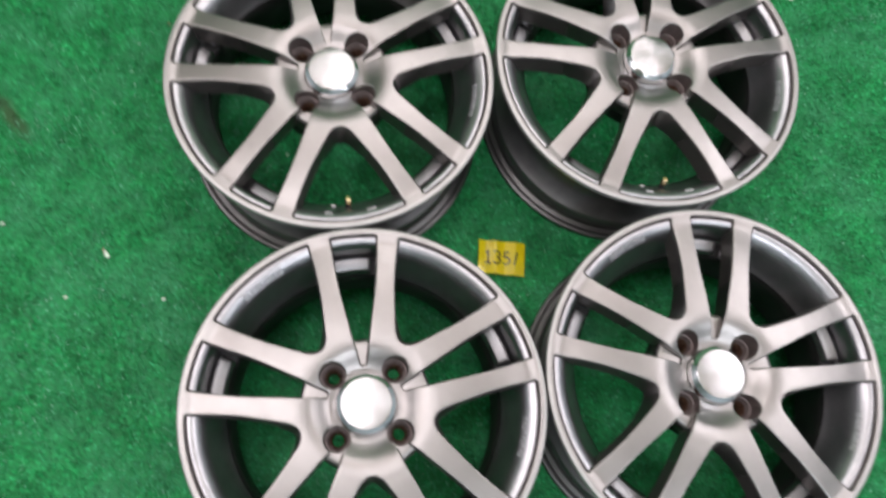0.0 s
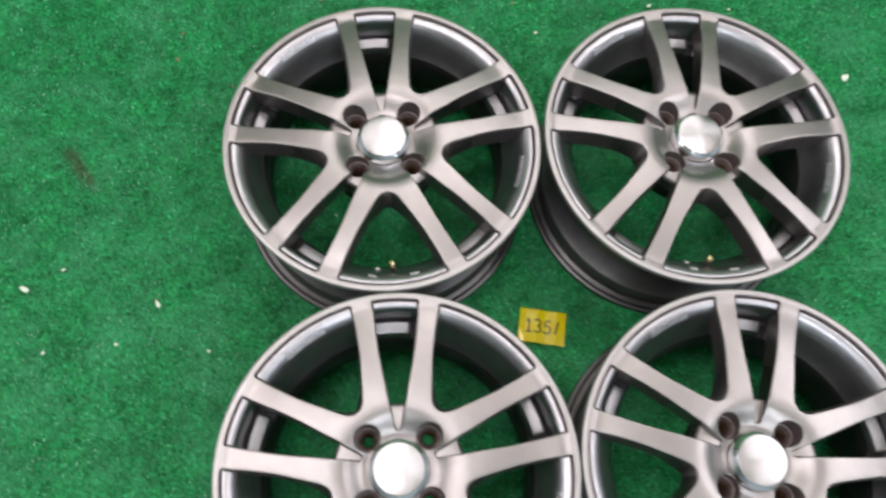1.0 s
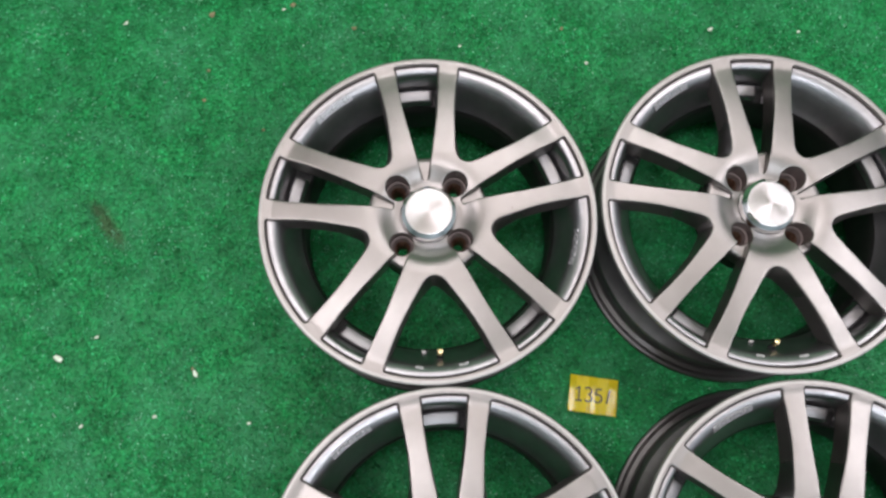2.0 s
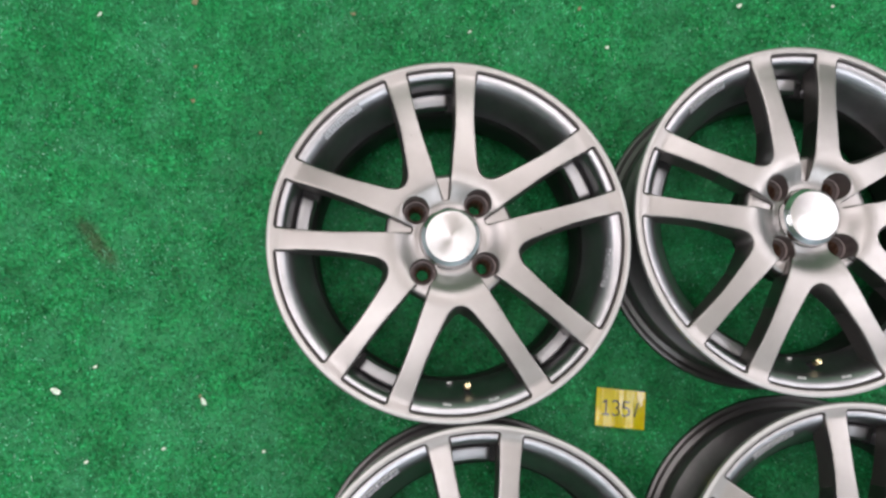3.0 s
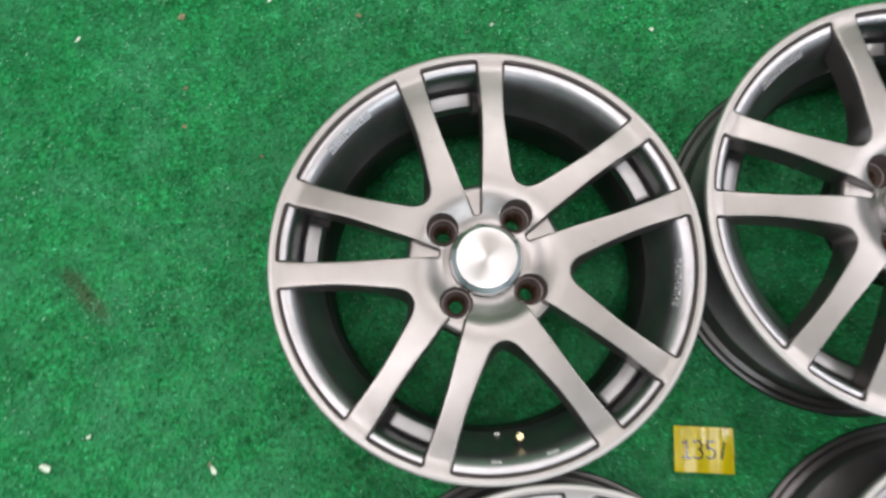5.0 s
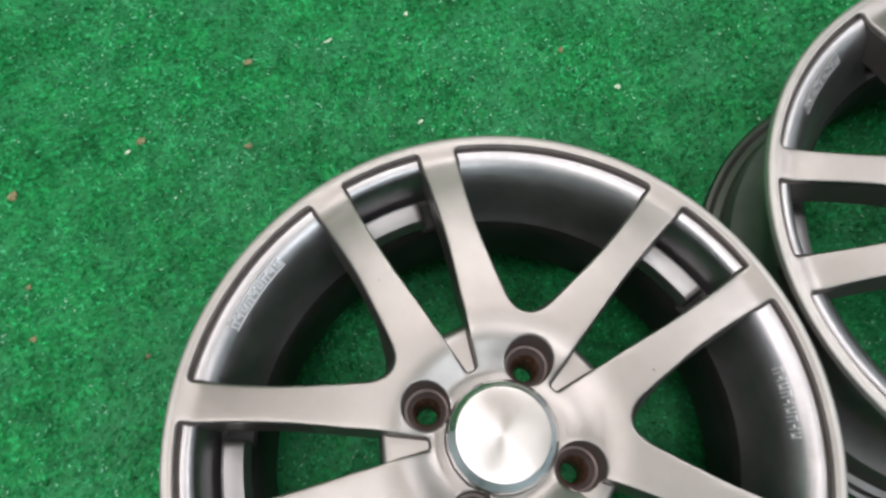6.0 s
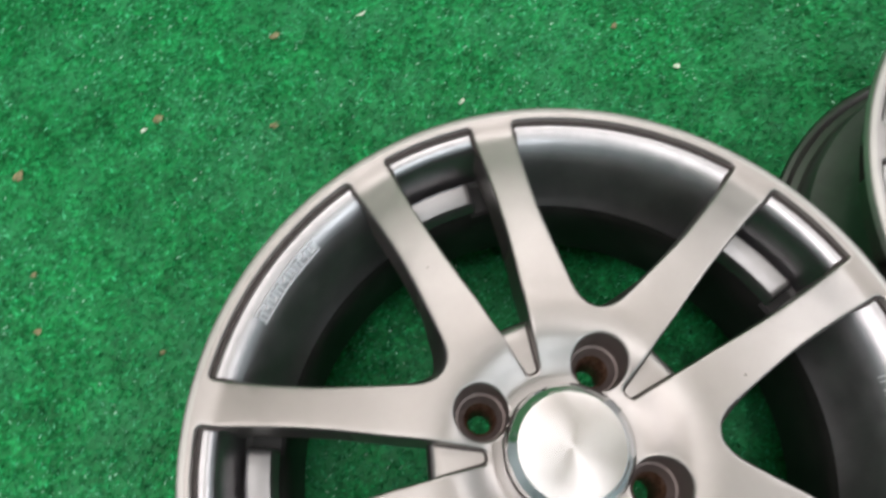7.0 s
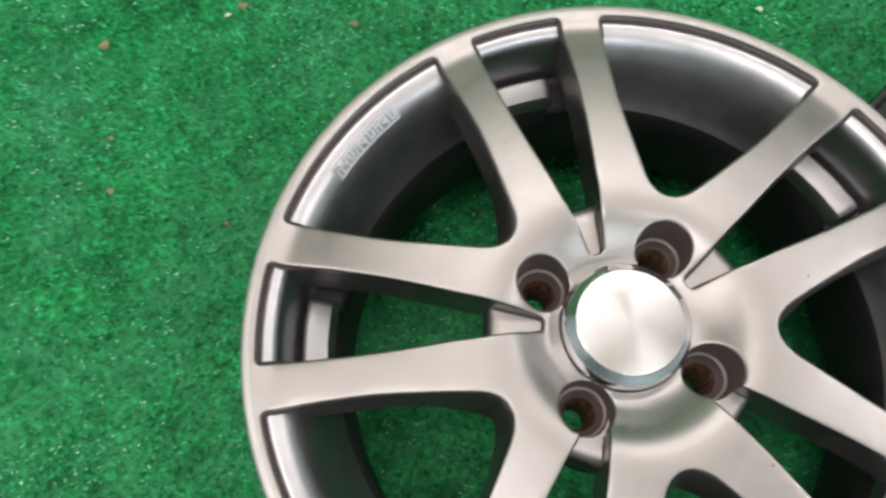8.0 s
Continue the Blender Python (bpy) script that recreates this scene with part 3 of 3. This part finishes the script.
        for p0, p1 in zip(step, step[1:]):
            for j in range(5):
                ledge.faces.new((p0[j], p1[j], p1[j + 1], p0[j + 1]))
        under = []
        for j in range(5):
            a = radians(-5.4 + 15.4 * j / 4)
            under.append([ledge.verts.new((r * MM * math.cos(a), r * MM * math.sin(a), z * MM)) for r, z in ((160.1, -66), (160.9, -54), (164.4, -47))])
        for p0, p1 in zip(under, under[1:]):
            for j in range(2):
                ledge.faces.new((p0[j], p1[j], p1[j + 1], p0[j + 1]))
        # ledge and face under the bridge: the dark colour stands in for shade
        put("ledge", bmesh_mesh("ledge", ledge, True, 26), SHADED_DUST).matrix_basis = turn
        put("spoke_bridge", bmesh_mesh("spoke_bridge", pad, True, 26), PAD).matrix_basis = turn
    # centre cap: chrome bevel round a spun disc
    bevel = revolve("centre_cap", [(r * MM, z * MM) for r, z in ((34.75, -20), (34.7, -6.9), (34.6, 1.6), (34.3, 2.8), (33.7, 3.6), (32.2, 4.9), (30.8, 6.0), (29.7, 6.9), (29.2, 7.5), (28.8, 7.7))], 192, 40)
    for v in bevel.vertices:
        a, far = math.atan2(v.co.y, v.co.x), math.hypot(v.co.x, v.co.y) / MM
        if 29.5 < far < 33:
            v.co.z += (0.07 * math.sin(17 * a) + 0.06 * math.sin(29 * a + 1)) * MM
    cap = put("centre_cap", bevel, CHROME, None, "chrome-edged centre cap")
    disc = revolve("cap_disc", [(r * MM, z * MM) for r, z in ((28.8, 7.7), (27.6, 7.8), (20, 8.05), (10, 8.2), (0.05, 8.25))], 96, 60)
    part("cap_disc", disc, SPUN, cap, "spun aluminium disc")
    logo = bmesh.new()
    for i in range(5):
        bmesh.ops.create_cube(logo, size=1, matrix=Matrix.Translation((0, (i - 2) * 2.3 * MM, 8.23 * MM)) @ Matrix.Diagonal((1.6 * MM, 1.5 * MM, 0.12 * MM, 1)))
    part("cap_mark", bmesh_mesh("cap_mark", logo, False), SPUN, cap, "faint raised mark")
    # cast lettering as bars, small marks and the valve
    lettering("maker_mark", 36.0, 187.4, 9, 6.1, 5.8, well, "raised cast maker's mark in a frame", True, LETTER)
    lettering("model_mark", -107.0, 185.0, 9, 5.2, 7.0, well, "raised cast model mark", paint=LETTER)
    lettering("size_mark", 172.0, 188.0, 3, 3.2, 2.6, well, "small pale size mark", paint=PALE)
    lettering("size_mark", 188.2, 188.5, 4, 2.9, 2.4, well, "small pale size mark", paint=PALE)
    tab = Matrix.Rotation(radians(173.4), 4, "Z") @ Matrix.Translation((165.4 * MM, 0, -46.0 * MM))
    part("weight_tab", bmesh_mesh("weight_tab", block(2.0 * MM, 5.4 * MM, 1.6 * MM, 0.4 * MM, tab)), PALE, well, "small pale balance tab")
    stem = [(0.2, 0), (4.8, 0), (5.0, 6), (3.8, 10), (3.4, 20)]
    lean = Matrix.Translation((-175.0 * MM, 0, -42 * MM)) @ Matrix.Rotation(radians(14), 4, "Y")
    valve = put("valve", revolve("valve", [(r * MM, z * MM) for r, z in stem], 20), RUBBER, None, "valve with a brass cap")
    valve.matrix_basis = up @ lean
    part("valve_cap", revolve("valve_cap", [(r * MM, z * MM) for r, z in ((3.4, 19), (4.0, 19.5), (4.0, 28), (3.2, 29.2), (1.6, 29.4), (1.5, 28.0), (0.1, 27.9))], 20, 40), BRASS, valve, "brass valve cap")
    return root


first = wheel()
first.matrix_basis = pose(0, 0, 0, 0, 0, 95.5)
for x, y, turn in ((0.4246, 0.0180, 90.9), (0.0309, -0.4194, 92.8), (0.4512, -0.4060, 82.8)):
    copy_thing(first, pose(x, y, 0, 0, 0, turn))

for r, a, long in ((103, -91.4, 2.6), (98.9, -154.3, 2.2), (126, 14.5, 1.4), (150, 118.0, 1.6)):
    bm = bmesh.new()
    bmesh.ops.create_icosphere(bm, subdivisions=2, radius=0.5)
    for v in bm.verts:
        v.co *= 0.7 + 0.5 * noise.noise(v.co * 3 + Vector((r, a, 0)))
        v.co = Vector((v.co.x * 1.3 * MM, v.co.y * long * MM, v.co.z * 0.5 * MM))
    nick = part("nick", bmesh_mesh("nick", bm), SHADED_DIRT, first, "small dark nick in the paint")
    nick.matrix_basis = Matrix.Rotation(radians(a), 4, "Z") @ Matrix.Translation((r * MM, 0, TOP + float(line_at(SPOKE_LINE, r)) * MM))

# ---- yellow number card ----
card = new("number_card")
tagged(card, "small yellow card with a handwritten number lying on the carpet", "card")


def card_height(x, y):
    """The laminated sheet's two shallow ripples."""
    u = x / 0.067 + 0.5
    wave = 2 * math.pi * (u - 0.26) / 0.42
    ripple = 0.0014 * (math.sin(wave) - math.sin(3 * wave) / 9) * (1 if u < 0.5 else 0.75)
    return 0.0014 + ripple + 0.0003 * math.sin((y / 0.05 + 0.5) * 3 + u * 5)


bm = bmesh.new()
nx, ny = 44, 12
grid_v = [[bm.verts.new((0.067 * (i / nx - 0.5), 0.050 * (j / ny - 0.5), card_height(0.067 * (i / nx - 0.5), 0.050 * (j / ny - 0.5)))) for i in range(nx + 1)] for j in range(ny + 1)]
for j in range(ny):
    for i in range(nx):
        bm.faces.new((grid_v[j][i], grid_v[j][i + 1], grid_v[j + 1][i + 1], grid_v[j + 1][i]))
bmesh.ops.solidify(bm, geom=bm.faces[:], thickness=0.0005)
part("sheet", bmesh_mesh("sheet", bm), YELLOW, card)


def pen_stroke(bm, points, wide=2.3):
    """One stroke of a felt pen over the sheet; points in millimetres."""
    fine = []
    for (x0, y0), (x1, y1) in zip(points, points[1:]):
        n = max(2, round(math.hypot(x1 - x0, y1 - y0) / 0.8))
        fine += [Vector((x0 + (x1 - x0) * i / n, y0 + (y1 - y0) * i / n)) for i in range(n)]
    fine.append(Vector(points[-1]))
    sides = []
    for i, p in enumerate(fine):
        way = (fine[min(i + 1, len(fine) - 1)] - fine[max(i - 1, 0)]).normalized()
        w = wide / 2 * (0.55 if i in (0, len(fine) - 1) else 1 + 0.12 * math.sin(i * 0.9))
        pair = (p + Vector((-way.y, way.x)) * w, p - Vector((-way.y, way.x)) * w)
        sides.append([bm.verts.new((q.x * MM, q.y * MM, card_height(q.x * MM, q.y * MM) + 0.0004)) for q in pair])
    for a, b in zip(sides, sides[1:]):
        bm.faces.new((a[0], a[1], b[1], b[0]))


def bend(cx, cy, rx, ry, a0, a1):
    return [(cx + rx * math.cos(radians(a0 + (a1 - a0) * i / 9)), cy + ry * math.sin(radians(a0 + (a1 - a0) * i / 9))) for i in range(10)]


DIGITS = {
    "one_with_foot": [[(-23.5, 5.5), (-19.5, 9.5), (-19.5, -9.5)], [(-24, -9.6), (-15, -9.4)]],
    "three": [bend(-7.5, 4.8, 5.0, 4.7, 150, -80) + bend(-7.3, -4.8, 5.6, 5.0, 80, -150)],
    "five": [[(11.5, 9.2), (4.6, 9.0), (3.8, 1.2)] + bend(6.6, -3.6, 5.4, 5.6, 110, -145)],
    "one": [[(22.4, 9.5), (18.6, -9.5)]],
}
for strokes in DIGITS.values():
    bm = bmesh.new()
    for points in strokes:
        pen_stroke(bm, points)
    part("digit", bmesh_mesh("digit", bm), INK, card, "handwritten black digit")
card.matrix_basis = pose(0.2315, -0.2100, 0.0065, -3.5, 0, -7.3)

# ---- floor and room ----
tagged(part("floor", bmesh_mesh("floor", block(6.4, 5.2, 0.1, 0, Matrix.Translation((0, -0.6, -0.05))), False), MAT, None), "green artificial turf carpet", "floor", kind="structure")
# unseen walls and ceiling, added; their tints colour the metal's reflections
for name, x, y, sx, sy, paint, label in (("wall_east", 3.25, -0.6, 0.1, 5.4, WALL, "unseen pale blue wall"), ("wall_west", -3.25, -0.6, 0.1, 5.4, WALL, "unseen pale blue wall"), ("wall_north", 0, 2.05, 6.4, 0.1, GREEN_WALL, "unseen green wall"), ("wall_south", 0, -3.25, 6.4, 0.1, WALL, "unseen pale blue wall")):
    tagged(part(name, bmesh_mesh(name, block(sx, sy, 3.15, 0, Matrix.Translation((x, y, 1.525))), False), paint, None), label, "wall", kind="structure")
tagged(part("ceiling", bmesh_mesh("ceiling", block(6.6, 5.4, 0.1, 0, Matrix.Translation((0, -0.6, 3.15))), False), CEILING, None), "unseen pale ceiling", "ceiling", kind="structure")


def turf_blades(count, x0, x1, y0, y1, tall, wide):
    """Short curled fibres, one leaf-shaped piece each, thinning out towards the border."""
    rng = np.random.default_rng(3)
    base = np.stack([rng.uniform(x0, x1, count), rng.uniform(y0, y1, count), np.full(count, -0.0005)], 1)
    border = np.minimum(np.minimum(base[:, 0] - x0, x1 - base[:, 0]), np.minimum(base[:, 1] - y0, y1 - base[:, 1]))
    base = base[border > 0.35 * rng.random(count)]
    count = len(base)
    a = rng.uniform(0, 2 * math.pi, count)
    lean = rng.uniform(0.6, 1.5, count)
    h = tall * rng.uniform(0.6, 1.2, count)
    tip = base + np.stack([np.cos(a) * np.sin(lean) * h, np.sin(a) * np.sin(lean) * h, np.cos(lean) * h], 1)
    side = np.stack([-np.sin(a), np.cos(a), np.zeros(count)], 1) * (wide * rng.uniform(0.6, 1.2, count))[:, None]
    v = np.stack([base - side, base + side, tip], 1).reshape(-1, 3)
    me = bpy.data.meshes.new("turf")
    me.vertices.add(count * 3)
    me.vertices.foreach_set("co", v.astype(np.float32).ravel())
    me.loops.add(count * 3)
    me.loops.foreach_set("vertex_index", np.arange(count * 3, dtype=np.int32))
    me.polygons.add(count)
    me.polygons.foreach_set("loop_start", np.arange(0, count * 3, 3, dtype=np.int32))
    me.update(calc_edges=True)
    return me


tagged(part("turf", turf_blades(740000, -1.22, 1.32, -1.25, 1.12, 0.0074, 0.00135), BLADES, None), "short green artificial grass fibres", "grass", kind="stuff")


def pale_glints(count, x0, x1, y0, y1):
    """Short pale curled specks in place of fibre glints, thicker in some patches than in others."""
    rng = np.random.default_rng(8)
    spots = np.stack([rng.uniform(x0, x1, count), rng.uniform(y0, y1, count)], 1)
    thick = np.array([noise.noise(Vector((x * 9, y * 9, 0.3))) + 0.6 * noise.noise(Vector((x * 31, y * 31, 1.7))) for x, y in spots])
    spots = spots[thick + rng.uniform(-0.55, 0.55, count) > 0.08]
    n = len(spots)
    a = rng.uniform(0, 2 * math.pi, n)
    long, wide = rng.uniform(0.0018, 0.0046, n), rng.uniform(0.0004, 0.0009, n)
    z = rng.uniform(0.0035, 0.0062, n)
    along = np.stack([np.cos(a), np.sin(a), rng.uniform(-0.4, 0.4, n)], 1) * long[:, None] / 2
    side = np.stack([-np.sin(a), np.cos(a), rng.uniform(-0.3, 0.3, n)], 1) * wide[:, None] / 2
    mid = np.concatenate([spots, z[:, None]], 1)
    v = np.stack([mid - along, mid + side - [0, 0, 0.0004], mid + along, mid - side + [0, 0, 0.0004]], 1).reshape(-1, 3)
    return mesh_of("fibre_glints", v, [(4 * i, 4 * i + 1, 4 * i + 2, 4 * i + 3) for i in range(n)], False)


tagged(part("fibre_glints", pale_glints(150000, -0.9, 1.0, -0.9, 0.75), GLINTS, None), "pale specks in place of glints on the artificial grass", "grass", kind="stuff")


# ---- litter on the carpet ----
def litter(name, x, y, long, wide, tall, turn, mat, label, category):
    """A crumb or chip with an uneven outline."""
    rng = random.Random(round(1000 * (x + 3 * y)))
    bm = bmesh.new()
    bmesh.ops.create_icosphere(bm, subdivisions=2, radius=0.5)
    for v in bm.verts:
        d = v.co.normalized()
        v.co = d * (0.3 + 0.3 * rng.random() + 0.16 * noise.noise(d * 2.1 + Vector((x * 9, y * 9, 0))))
        v.co = Vector((v.co.x * long, v.co.y * wide, v.co.z * tall + 0.35 * long * abs(v.co.x) * (0.2 + 0.3 * rng.random())))
    ob = part(name, bmesh_mesh(name, bm, True, 50), mat, None)
    ob.matrix_basis = pose(x, y, 0.0012 if category == "crumb" else 0.003, 0, 0, turn)
    return tagged(ob, label, category, "litter on the carpet")


for x, y, long, wide, turn in ((-0.3168, -0.1868, 0.011, 0.006, -60), (-0.5050, -0.1682, 0.014, 0.008, -10), (-0.2387, -0.2525, 0.006, 0.004, 10), (-0.4635, -0.2590, 0.007, 0.004, 35), (-0.3660, -0.2452, 0.006, 0.004, 5), (-0.4560, -0.1385, 0.007, 0.004, 30), (0.0688, 0.4421, 0.006, 0.004, 60), (0.2405, 0.2945, 0.006, 0.005, 20), (0.0445, 0.3178, 0.007, 0.004, 25), (-0.2286, 0.3738, 0.006, 0.003, 30), (-0.0154, 0.4353, 0.009, 0.003, 15), (0.4377, 0.3572, 0.010, 0.005, 20), (0.5779, 0.3568, 0.005, 0.004, 0), (0.7593, 0.2281, 0.015, 0.013, 70), (-0.4672, 0.3430, 0.009, 0.004, 40), (-0.0720, -0.0438, 0.004, 0.003, 0)):
    litter("chip", x, y, long, wide, 0.003, turn, FLECK, "pale dry chip lying on green carpet", "chip")
for x, y, long, wide, turn in ((-0.0979, 0.4374, 0.010, 0.007, 10), (-0.2151, 0.3827, 0.010, 0.008, 40), (-0.1188, 0.3455, 0.008, 0.006, 0), (0.2039, 0.3532, 0.007, 0.005, 30), (-0.3382, 0.3629, 0.011, 0.008, 70), (-0.3386, 0.2196, 0.007, 0.005, 0), (-0.3361, 0.2682, 0.006, 0.005, 20), (-0.2470, 0.1738, 0.005, 0.004, 50), (-0.3216, -0.1795, 0.006, 0.004, 80)):
    litter("crumb", x, y, long, wide, 0.004, turn, LEAF, "brown crumb of dry leaf on green carpet", "crumb")
